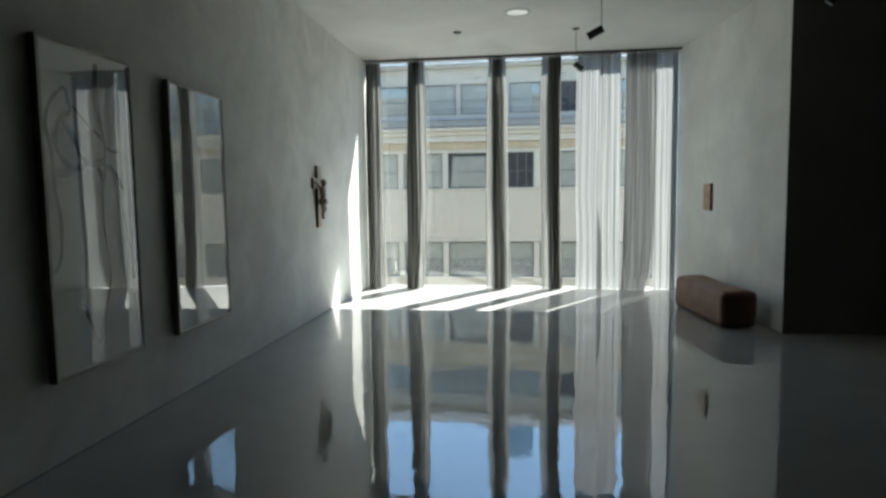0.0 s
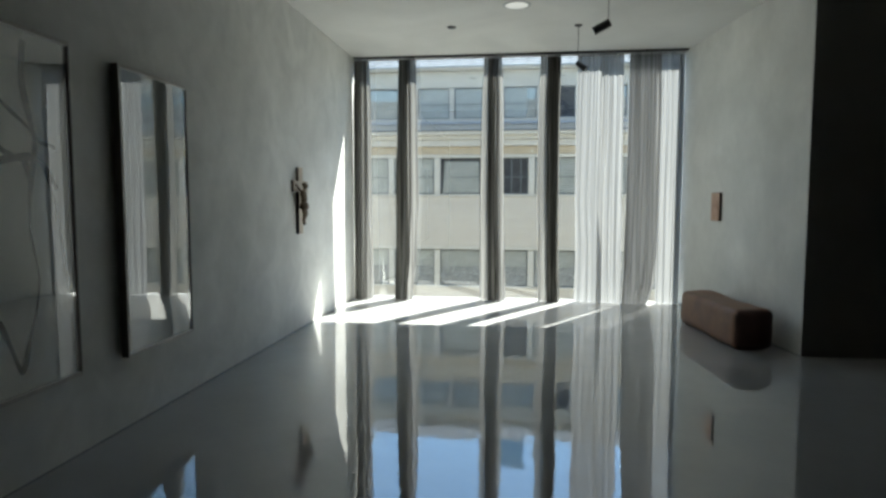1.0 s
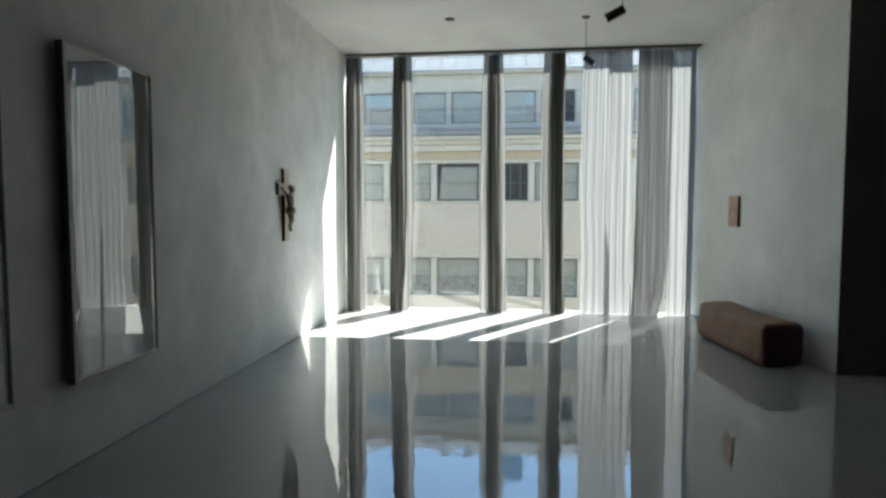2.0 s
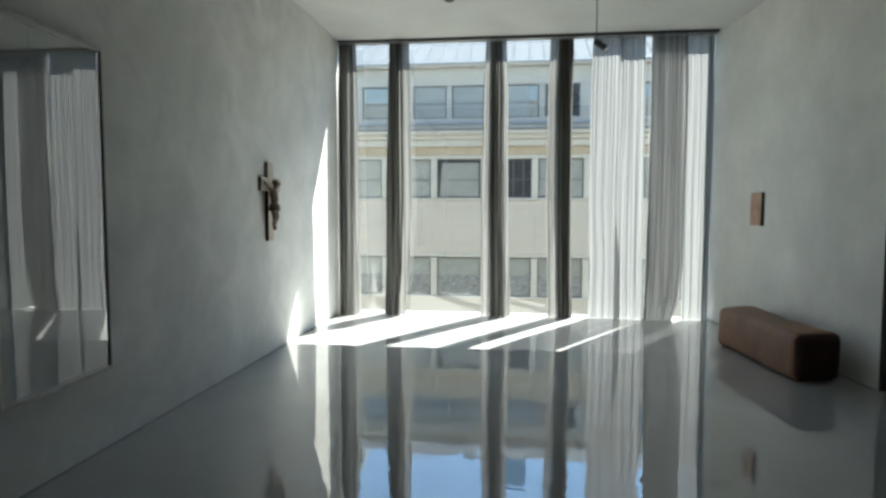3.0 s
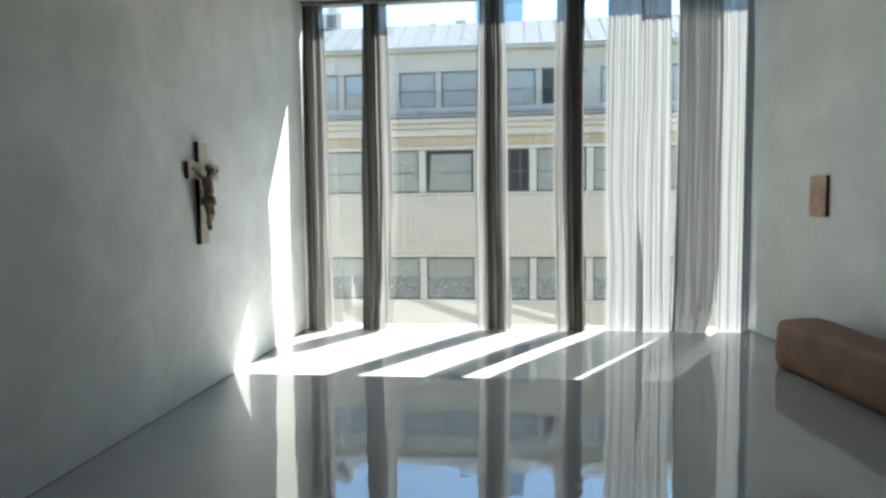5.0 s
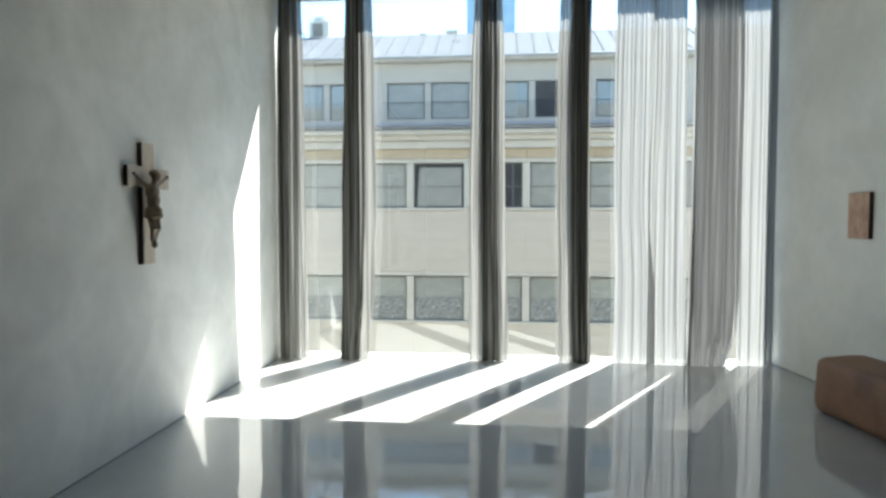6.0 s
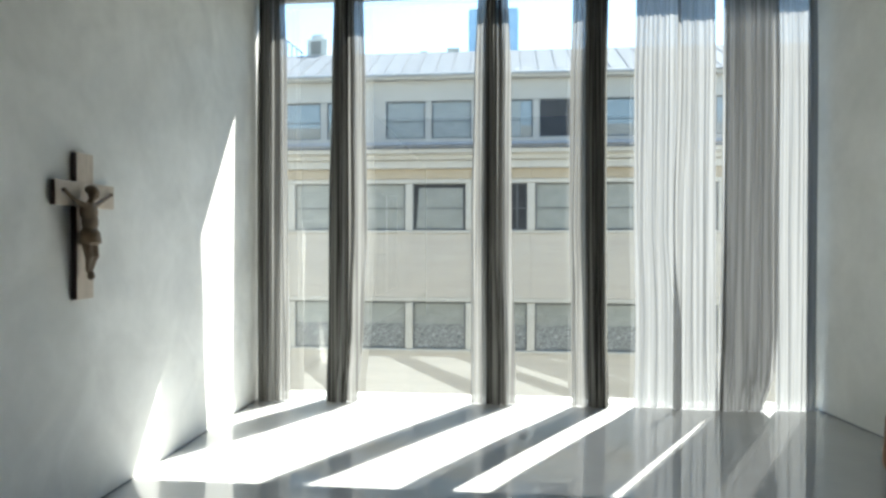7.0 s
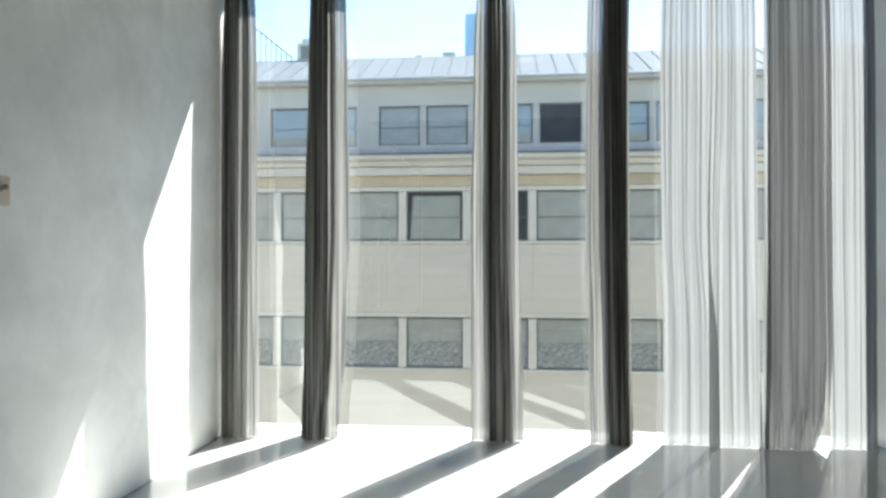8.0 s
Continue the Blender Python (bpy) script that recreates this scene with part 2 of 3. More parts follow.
def shared(name, bm, material):
    me = bpy.data.meshes.new(name)
    bm.normal_update()
    bm.to_mesh(me)
    bm.free()
    me.materials.append(material)
    return me


# ---- the room ----
H, HEAD, GLASS_Y = 4.42, 4.395, 0.17
BACK, FAR_EAST, REAR = -15.0, 12.0, -6.5
FLARE = 0.119
EAST0 = 5.92
CORNER_Y = -3.68


def east(y):
    return EAST0 - FLARE * y


structure("floor", boxed(-0.4, FAR_EAST, BACK, 0.21, -0.4, 0), FLOOR, "polished pale grey screed floor", "floor")
structure("ceiling", boxed(-0.4, FAR_EAST, REAR, 0.20, H, H + 0.5), CEILING, "plain pale plaster ceiling", "ceiling")
# Unseen rear ceiling, made dark to hold back bounced light
structure("ceiling", boxed(-0.4, FAR_EAST, BACK, REAR - 0.001, H, H + 0.5), SHADE_TONE, "added dark ceiling over the unseen rear, cuts bounced light", "ceiling")
structure("wall_west", boxed(-0.4, 0, BACK, 0.205, 0, H), PLASTER, "pale grey mottled plaster wall", "wall")
structure("wall_east", prism([(east(0.205), 0.205), (east(CORNER_Y), CORNER_Y), (east(CORNER_Y) + 0.5, CORNER_Y + 0.06), (east(0.205) + 0.5, 0.205)], 0, H), PLASTER_CALM, "pale grey smooth plaster wall", "wall")
# Faces away from the window; its shade is put into the colour
structure("wall_return", boxed(east(CORNER_Y) + 0.004, FAR_EAST, CORNER_Y - 0.004, CORNER_Y + 0.3, 0, H), SHADE_TONE, "unlit wall with its darkness put into the colour", "wall")
# Walls out of view, nearly black so that little light returns
structure("wall_south", boxed(-0.4, FAR_EAST, BACK - 0.3, BACK, 0, H), DIM_WALL, "added unseen wall, darkened to cut bounced light", "wall")
structure("wall_far_east", boxed(FAR_EAST, FAR_EAST + 0.3, BACK - 0.3, CORNER_Y + 0.3, 0, H), DIM_WALL, "added unseen wall, darkened to cut bounced light", "wall")
structure("baseboard", boxed(0, 0.004, BACK, 0.2, 0.0, 0.007), GAP, "dark shadow joint at the wall's foot", "trim")
structure("trim", prism([(east(0.2) - 0.004, 0.2), (east(CORNER_Y) - 0.004, CORNER_Y), (east(CORNER_Y) - 0.001, CORNER_Y), (east(0.2) - 0.001, 0.2)], 0, 0.007), GAP, "dark shadow joint at the wall's foot", "trim")

# the window: one wide opening from floor to ceiling
window = structure("window_1", boxed(0, EAST0 - 0.024, GLASS_Y - 0.06, GLASS_Y + 0.045, HEAD, H - 0.002), ALU, "floor-to-ceiling window with a slim pale metal frame", "window")
part("window_frame", boxed(0, EAST0 - 0.05, GLASS_Y - 0.03, GLASS_Y + 0.05, 0.0, 0.008), ALU, window)
for x0, x1 in ((0.0, 0.035), (EAST0 - 0.075, EAST0 - 0.04)):
    part("window_frame", boxed(x0, x1, GLASS_Y - 0.03, GLASS_Y + 0.01, 0.009, HEAD - 0.001), ALU, window)
pane = part("pane", boxed(0.036, EAST0 - 0.076, GLASS_Y - 0.012, GLASS_Y - 0.01, 0.009, HEAD - 0.001), WINDOW_GLASS, window)
pane.visible_shadow = False

# ---- curtains ----
RAIL_Z = 4.39
rail = thing("curtain_rail", (3, 0, RAIL_Z), "slim dark curtain track along the ceiling above the window", "curtain rail")
part("track", boxed(0.01, EAST0 - 0.02, -0.035, 0.035, RAIL_Z + 0.012, H - 0.001), METAL_DARK, rail)
part("channel", boxed(0.02, EAST0 - 0.03, -0.012, 0.012, RAIL_Z - 0.004, RAIL_Z + 0.0115), METAL_DARK, rail)


def edge_at(rows, z):
    """Left and right edge of a curtain at a height, from a few given rows (z, left, right), top first."""
    for (za, la, ra), (zb, lb, rb) in zip(rows, rows[1:]):
        if z >= zb:
            k = min(max((z - zb) / (za - zb), 0), 1)
            k = k * k * (3 - 2 * k)
            return lb + (la - lb) * k, rb + (ra - rb) * k
    return rows[-1][1:]


def fold_sheet(rows, y0, folds, depth, seed, lap=0.0, merge=0.42, broad=0.7):
    """One layer of hanging cloth between two edges: narrow pleats at the heading that melt into fewer, softer folds below."""
    rnd = random.Random(seed)
    ph = [rnd.uniform(0, 6.28) for _ in range(6)]
    off = Vector((seed * 1.7, seed * 0.31, 0))
    nu, nv = max(int(folds * 14), 24), 40
    zt, zb = RAIL_Z - 0.015, 0.004
    bm, grid = bmesh.new(), []
    for j in range(nv + 1):
        f = j / nv
        z = zt + (zb - zt) * f
        a, b = edge_at(rows, z)
        ease = f * f * (3 - 2 * f)
        row = []
        for i in range(nu + 1):
            u = i / nu
            rim = min(1.0, 6 * u, 6 * (1 - u))
            warp = u + rim * (0.75 * noise.noise(Vector((u * folds * 0.5, 0.5 * f, 0)) + off) + 0.3 * noise.noise(Vector((u * folds * 1.3, 0.9 * f, 5)) + off)) / folds
            p = 2 * math.pi * folds * warp + ph[0]
            q = 2 * math.pi * max(folds * merge, 0.8) * warp + ph[1] + 1.2 * noise.noise(Vector((u * 2.0, 1.1 * f, 8)) + off)
            g1 = 0.35 + 1.3 * abs(noise.noise(Vector((u * folds * 0.8, 0.6 * f, 11)) + off))
            g2 = 0.5 + 1.0 * abs(noise.noise(Vector((u * folds * 0.4, 0.4 * f, 15)) + off))
            y = depth * ((1 - 0.9 * ease) * g1 * (math.sin(p) + 0.25 * math.sin(2 * p + ph[2])) + (0.45 + broad * ease) * g2 * (math.sin(q) + 0.22 * math.sin(2 * q + ph[3])))
            y += 0.015 * noise.noise(Vector((1.5 * u, 1.4 * f, 20)) + off) * min(3 * f, 1)
            x = a + (b - a) * u + rim * lap * (b - a) / folds * (math.cos(q + 0.5) * (0.5 + ease) + 0.5 * math.cos(p) * (1 - ease))
            x += 0.004 * math.sin(5 * f + ph[4])
            row.append(bm.verts.new((max(x, 0.012), y0 + y, z + (0.004 * math.sin(q) if j == nv else 0))))
        grid.append(row)
    for r0, r1 in zip(grid, grid[1:]):
        for i in range(nu):
            bm.faces.new((r0[i], r1[i], r1[i + 1], r0[i + 1]))
    return bm, [(v.co.x, v.co.y) for v in grid[0]]


def curtain(label, seed, *layers):
    """A curtain: layers of cloth (edge rows, distance from the rail, folds, depth, cloth, lap), heading tape and gliders."""
    left, right = min(l[0][0][1] for l in layers), max(l[0][0][2] for l in layers)
    root = thing("curtain", ((left + right) / 2, 0, 0), label, "curtain", "curtains at the window")
    for k, (rows, y0, folds, depth, cloth, lap) in enumerate(layers):
        bm, top = fold_sheet(rows, y0, folds, depth, seed + 13 * k, lap)
        part("cloth", bm, cloth, root, "", True)
        bm = bmesh.new()
        lowv = [bm.verts.new((x, y - 0.003, RAIL_Z - 0.055)) for x, y in top]
        topv = [bm.verts.new((x, y - 0.003, RAIL_Z - 0.014)) for x, y in top]
        for i in range(len(top) - 1):
            bm.faces.new((lowv[i], lowv[i + 1], topv[i + 1], topv[i]))
        part("heading_tape", bm, TAPE, root, "stiff gathered heading tape", True)
    count = max(4, int((right - left) / 0.075))
    for k in range(count):
        x = left + (right - left) * (k + 0.5) / count
        part("glider", boxed(x - 0.008, x + 0.008, -0.012, 0.012, RAIL_Z - 0.03, RAIL_Z - 0.0045, bevel=0.003, segments=1), GLIDER, root, "small white glider")
    return root


def strip(rows, a, b, y0, lean=0.0, cloth=CLOTH_SHADE):
    """A narrow gathered fold, one sheet, by default with doubled cloth's shade put into its colour: a share a to b of
    the way between two edges, drifting towards the foot.
    """
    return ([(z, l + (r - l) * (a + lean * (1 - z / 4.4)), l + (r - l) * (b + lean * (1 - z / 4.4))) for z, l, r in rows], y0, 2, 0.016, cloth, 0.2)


def whole(rows, y0, folds, depth=0.014):
    return (rows, y0, folds, depth, CLOTH, 0.15)


ROWS_A = [(4.4, 0.05, 0.325), (3.4, 0.025, 0.35), (1.9, 0.02, 0.355), (0, 0.015, 0.38)]
ROWS_B = [(4.4, 0.87, 1.18), (3.4, 0.842, 1.205), (1.9, 0.806, 1.225), (0.9, 0.80, 1.185), (0, 0.773, 1.11)]
ROWS_C = [(4.4, 2.40, 2.72), (3.4, 2.364, 2.757), (1.9, 2.333, 2.76), (0, 2.332, 2.81)]
ROWS_D = [(4.4, 3.39, 3.75), (3.4, 3.365, 3.742), (1.9, 3.36, 3.75), (0.9, 3.385, 3.755), (0, 3.39, 3.77)]
curtain("grey sheer curtain drawn into a narrow stack beside the wall", 3,
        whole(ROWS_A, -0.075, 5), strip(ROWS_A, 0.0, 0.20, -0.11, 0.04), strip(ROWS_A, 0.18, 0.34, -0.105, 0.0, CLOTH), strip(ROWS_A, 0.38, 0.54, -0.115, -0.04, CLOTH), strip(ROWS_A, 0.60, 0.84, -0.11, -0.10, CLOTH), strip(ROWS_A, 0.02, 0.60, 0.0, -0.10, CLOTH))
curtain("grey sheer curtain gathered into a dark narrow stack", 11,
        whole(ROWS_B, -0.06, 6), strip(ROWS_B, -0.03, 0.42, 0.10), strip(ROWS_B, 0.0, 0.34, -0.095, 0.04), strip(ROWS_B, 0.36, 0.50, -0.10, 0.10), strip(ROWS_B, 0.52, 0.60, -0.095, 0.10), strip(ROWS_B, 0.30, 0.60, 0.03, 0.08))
curtain("grey sheer curtain gathered into a stack with loose pale edges", 23,
        whole(ROWS_C, 0.0, 6), strip(ROWS_C, 0.27, 0.50, -0.035, 0.08), strip(ROWS_C, 0.525, 0.62, -0.04, 0.05), strip(ROWS_C, 0.655, 0.78, -0.035, 0.0), strip(ROWS_C, 0.28, 0.62, 0.05, 0.05))
curtain("grey sheer curtain gathered into a stack with one loose pale edge", 35,
        whole(ROWS_D, 0.0, 6), strip(ROWS_D, 0.36, 0.62, -0.035, 0.10), strip(ROWS_D, 0.63, 0.82, -0.04, 0.06), strip(ROWS_D, 0.835, 0.99, -0.035, -0.01), strip(ROWS_D, 0.40, 0.97, 0.05, 0.06))
curtain("pale sheer curtain hanging in loose sunlit folds", 47,
        ([(4.4, 4.05, 4.50), (3.4, 4.034, 4.50), (1.9, 4.034, 4.475), (0.9, 4.05, 4.53), (0, 4.037, 4.538)], 0.03, 9, 0.015, CLOTH_PALE, 0.08),
        ([(4.4, 4.45, 4.825), (3.4, 4.455, 4.837), (1.9, 4.415, 4.841), (0.9, 4.416, 4.842), (0, 4.412, 4.865)], -0.02, 8, 0.015, CLOTH_PALE, 0.08))
curtain("grey sheer curtain hanging in doubled loose folds", 59,
        ([(4.4, 4.925, 5.45), (3.4, 4.922, 5.46), (1.9, 4.91, 5.45), (0.9, 4.90, 5.445), (0.45, 4.888, 5.425), (0, 4.872, 5.32)], -0.03, 11, 0.018, CLOTH_MID, 0.12),
        ([(4.4, 4.935, 5.44), (3.4, 4.93, 5.45), (1.9, 4.92, 5.44), (0.9, 4.895, 5.44), (0.45, 4.882, 5.42), (0, 4.875, 5.31)], 0.05, 5, 0.018, CLOTH_MID, 0.12),
        ([(4.4, 4.925, 4.94), (1.9, 4.912, 4.935), (0.9, 4.893, 4.93), (0, 4.872, 4.905)], -0.06, 1, 0.008, CLOTH, 0.0))
curtain("pale grey sheer curtain hanging beside the wall", 71,
        ([(4.4, 5.43, 5.80), (3.4, 5.44, 5.80), (1.9, 5.43, 5.79), (0, 5.45, 5.785)], 0.02, 8, 0.014, CLOTH_PALE, 0.08),
        ([(4.4, 5.76, 5.84), (3.4, 5.775, 5.855), (0, 5.77, 5.855)], 0.05, 2, 0.012, CLOTH_PALE, 0.05))

# ---- things in the room ----
# upholstered block along the east wall
BENCH_A, BENCH_LEN, BENCH_W, BENCH_H = Vector((5.672, -3.505, 0)), 1.81, 0.49, 0.502
ALONG = Vector((-FLARE, 1, 0)).normalized()
ACROSS = Vector((ALONG.y, -ALONG.x, 0))
bench = thing("leather_bench", BENCH_A + ALONG * BENCH_LEN / 2 + ACROSS * BENCH_W / 2, "long brown leather block bench with rounded worn edges beside the wall", "bench")


def bench_block(keep):
    """The padded block, rounded and a little slack; keep picks the faces by how far they look along the bench."""
    bm = boxed(0, BENCH_W, 0, BENCH_LEN, 0.004, BENCH_H, bevel=0.09, segments=8)
    bmesh.ops.subdivide_edges(bm, edges=[e for e in bm.edges if e.calc_length() > 0.2], cuts=9, use_grid_fill=True)
    bm.normal_update()
    gone = [f for f in bm.faces if not keep(f.normal.y)]
    for v in bm.verts:
        sag = 0.012 * math.sin(math.pi * v.co.y / BENCH_LEN) * (v.co.z / BENCH_H) ** 2
        v.co += v.normal * (noise.noise(v.co * 3.1) * 0.014 + noise.noise(v.co * 9.0) * 0.004)
        v.co.z = max(v.co.z - sag, 0.003)
    bmesh.ops.delete(bm, geom=gone, context="FACES")
    to = Matrix(((ACROSS.x, ALONG.x, 0, BENCH_A.x), (ACROSS.y, ALONG.y, 0, BENCH_A.y), (0, 0, 1, 0), (0, 0, 0, 1)))
    bmesh.ops.transform(bm, matrix=to, verts=bm.verts)
    return bm


part("cushion", bench_block(lambda n: abs(n) <= 0.55), LEATHER, bench, "", True)
part("end_panel", bench_block(lambda n: n < -0.55), LEATHER_END, bench, "darker leather end, its shading put into the colour", True)
part("end_panel", bench_block(lambda n: n > 0.55), LEATHER_END, bench, "darker leather end, its shading put into the colour", True)

# wooden cross on the west wall, with its carved figure
cross = thing("wooden_cross", (0, -2.94, 1.352), "weathered pale wooden cross with dark edges on the plaster wall", "cross")
part("upright_beam", boxed(0.012, 0.040, -3.016, -2.858, 1.352, 2.268, bevel=0.004), OAK, cross)
part("cross_beam", boxed(0.013, 0.044, -3.205, -2.65, 1.931, 2.084, bevel=0.004), OAK, cross)
# Strips on the sides turned from the window, their shade put into colour
for y, z0, z1 in ((-3.0185, 1.352, 2.268), (-3.2075, 1.931, 2.084)):
    part("beam_edge", boxed(0.011, 0.0375, y, y + 0.004, z0 + 0.003, z1 - 0.003), PANEL_EDGE, cross, "beam side away from the window, shade put into its colour")
part("back_edge", boxed(0.002, 0.0115, -3.018, -2.862, 1.349, 2.266), PANEL_EDGE, cross, "dark wood backing")
for y in (-3.15, -2.70):
    bm = bmesh.new()
    rod(bm, (0.043, y, 2.022), (0.062, y, 2.022), 0.007, 0.011, 10)
    part("nail", bm, METAL_DARK, cross, "dark iron nail")

bm = bmesh.new()
ball(bm, (0.108, -2.975, 2.012), (0.036, 0.034, 0.044))
ball(bm, (0.098, -2.985, 2.035), (0.036, 0.038, 0.030))
rod(bm, (0.098, -2.975, 1.985), (0.088, -2.985, 1.945), 0.018, 0.022)
ball(bm, (0.088, -2.99, 1.895), (0.044, 0.068, 0.064))
ball(bm, (0.092, -2.985, 1.835), (0.043, 0.060, 0.068))
ball(bm, (0.090, -2.985, 1.760), (0.046, 0.066, 0.052))
rod(bm, (0.090, -2.985, 1.775), (0.094, -2.99, 1.700), 0.058, 0.066, 16)
for a, b, r0, r1 in (((0.085, -3.035, 1.935), (0.075, -3.085, 1.960), 0.020, 0.016), ((0.075, -3.085, 1.960), (0.060, -3.150, 2.020), 0.015, 0.010),
                     ((0.085, -2.940, 1.935), (0.075, -2.860, 1.960), 0.020, 0.016), ((0.075, -2.860, 1.960), (0.060, -2.705, 2.020), 0.015, 0.010),
                     ((0.085, -3.010, 1.715), (0.098, -3.005, 1.625), 0.030, 0.024), ((0.098, -3.005, 1.625), (0.066, -2.975, 1.525), 0.022, 0.014),
                     ((0.095, -2.965, 1.715), (0.112, -2.970, 1.625), 0.030, 0.024), ((0.112, -2.970, 1.625), (0.076, -2.962, 1.520), 0.022, 0.014)):
    rod(bm, a, b, r0, r1, 12)
for c, r in (((0.085, -3.037, 1.935), 0.024), ((0.085, -2.938, 1.935), 0.024), ((0.075, -3.085, 1.960), 0.017), ((0.075, -2.860, 1.960), 0.017),
             ((0.098, -3.005, 1.625), 0.026), ((0.112, -2.970, 1.625), 0.026), ((0.060, -3.152, 2.024), 0.015), ((0.060, -2.702, 2.024), 0.015)):
    ball(bm, c, (r, r, r), 10, 8)
ball(bm, (0.082, -2.965, 1.500), (0.026, 0.020, 0.028))
for v in bm.verts:
    v.co.x += 0.016 * max(0, 1 - abs(v.co.y + 2.98) / 0.16)
figure = tagged(solid("carved_figure", bm, CARVED, True), "small dark carved wooden statue fixed on the wooden cross", "statue")
weld = figure.modifiers.new("weld", "REMESH")
weld.mode, weld.voxel_size, weld.use_smooth_shade = "VOXEL", 0.006, True
ease = figure.modifiers.new("ease", "SMOOTH")
ease.factor, ease.iterations = 0.5, 3

# small painted panel on the east wall
def on_east(y, out, z):
    return Vector((east(y) - out, y, z))


def east_slab(y0, y1, out0, out1, z0, z1, bevel=0.003):
    bm = boxed(out0, out1, y0, y1, z0, z1, bevel=bevel, segments=1)
    for v in bm.verts:
        v.co = on_east(v.co.y, v.co.x, v.co.z)
    bmesh.ops.reverse_faces(bm, faces=bm.faces)
    return bm


panel = thing("small_panel", on_east(-1.30, 0, 1.515), "small reddish painted wooden panel on the plaster wall", "panel painting")
part("backing", east_slab(-1.445, -1.165, 0.002, 0.036, 1.515, 1.945), PANEL_EDGE, panel, "dark wooden edge")
part("painted_face", east_slab(-1.443, -1.167, 0.0365, 0.044, 1.517, 1.943, 0.002), PANEL, panel)


# framed works behind glass on the west wall
def framed_work(y0, y1, z0, z1, label, paper):
    root = thing("framed_drawing", (0, (y0 + y1) / 2, z0), label, "picture", "framed works on the wall")
    w = 0.028
    part("backing", boxed(0.004, 0.03, y0 + 0.004, y1 - 0.004, z0 + 0.004, z1 - 0.004), FRAME_SIDE, root, "box side with its shade put into the colour")
    for i, b in enumerate(((y0, y1, z0, z0 + w), (y0, y1, z1 - w, z1), (y0, y0 + w, z0 + w + 0.0005, z1 - w - 0.0005), (y1 - 0.015, y1, z0 + w + 0.0005, z1 - w - 0.0005))):
        # The far upright bar takes the dark tone too
        part("frame_bar", boxed(0.0305, 0.06, *b, bevel=0.002, segments=1), FRAME_SIDE if i == 3 else FRAME, root)
    for y in (y0 - 0.003, y1):
        part("frame_side", boxed(0.004, 0.058, y, y + 0.003, z0, z1), FRAME_SIDE, root, "frame side with its shade put into the colour")
    part("sheet", boxed(0.0305, 0.036, y0 + w + 0.001, y1 - w - 0.001, z0 + w + 0.001, z1 - w - 0.001), paper, root)
    g = part("glass_cover", boxed(0.052, 0.055, y0 + w + 0.001, y1 - w - 0.001, z0 + w + 0.001, z1 - w - 0.001), PICTURE_GLASS, root)
    g.visible_shadow = False
    return root


drawing = framed_work(-8.40, -7.42, 0.585, 2.865, "tall framed charcoal line drawing on pale paper behind glass", PAPER)
second = framed_work(-6.925, -5.935, 0.585, 2.835, "tall framed grey sheet behind strongly reflecting glass", PAPER_GREY)


def stroke(points, r, name="charcoal_line"):
    """A drawn line: points across (0 to 1) and down (0 to 1) the sheet, rounded off and slightly unsteady."""
    pts = []
    for i in range(len(points) - 1):
        p = [Vector((*points[min(max(i + k, 0), len(points) - 1)], 0)) for k in (-1, 0, 1, 2)]
        for k in range(8):
            t = k / 8
            pts.append(0.5 * (2 * p[1] + (p[2] - p[0]) * t + (2 * p[0] - 5 * p[1] + 4 * p[2] - p[3]) * t * t + (3 * p[1] - p[0] - 3 * p[2] + p[3]) * t ** 3))
    pts.append(Vector((*points[-1], 0)))
    bm = bmesh.new()
    prev = None
    for i, q in enumerate(pts):
        a, b = pts[max(i - 1, 0)], pts[min(i + 1, len(pts) - 1)]
        d = Vector(((b.x - a.x) * 0.93, (a.y - b.y) * 2.22))
        n = Vector((-d.y, d.x)).normalized() * 3.0 * r * (0.7 + 0.5 * noise.noise(Vector((q.x * 9, q.y * 9, r * 900))))
        y, z = -8.37 + 0.92 * q.x, 2.83 - 2.22 * q.y
        pair = [bm.verts.new((0.0375, y + n.x * s, z + n.y * s)) for s in (1, -1)]
        if prev:
            bm.faces.new((prev[0], prev[1], pair[1], pair[0]))
        prev = pair
    bmesh.ops.recalc_face_normals(bm, faces=bm.faces)
    part(name, bm, CHARCOAL, drawing)


stroke([(0.285, 0.17), (0.255, 0.121), (0.112, 0.166), (0.044, 0.238), (0.085, 0.319), (0.098, 0.432), (0.14, 0.527), (0.112, 0.641), (0.044, 0.68)], 0.007)
stroke([(0.31, 0.168), (0.285, 0.195), (0.197, 0.212), (0.126, 0.279), (0.182, 0.334), (0.316, 0.368), (0.47, 0.347)], 0.01)
stroke([(0.197, 0.215), (0.31, 0.263), (0.379, 0.32), (0.483, 0.344)], 0.01)
stroke([(0.085, 0.376), (0.226, 0.381), (0.46, 0.348), (0.633, 0.341), (0.764, 0.364), (0.883, 0.43)], 0.009)
stroke([(0.622, 0.02), (0.597, 0.121), (0.633, 0.205), (0.688, 0.289), (0.67, 0.356), (0.622, 0.447)], 0.01)
stroke([(0.331, 0.171), (0.443, 0.208), (0.633, 0.259), (0.726, 0.293), (0.891, 0.308)], 0.006)
stroke([(0.31, 0.785), (0.395, 0.864), (0.483, 0.94), (0.551, 0.868), (0.615, 0.79)], 0.009)
stroke([(0.379, 0.358), (0.47, 0.35), (0.58, 0.351), (0.637, 0.414)], 0.01)
stroke([(0.622, 0.445), (0.615, 0.554), (0.67, 0.687), (0.622, 0.793)], 0.006)
stroke([(0.764, 0.364), (0.867, 0.488), (0.966, 0.748)], 0.006)

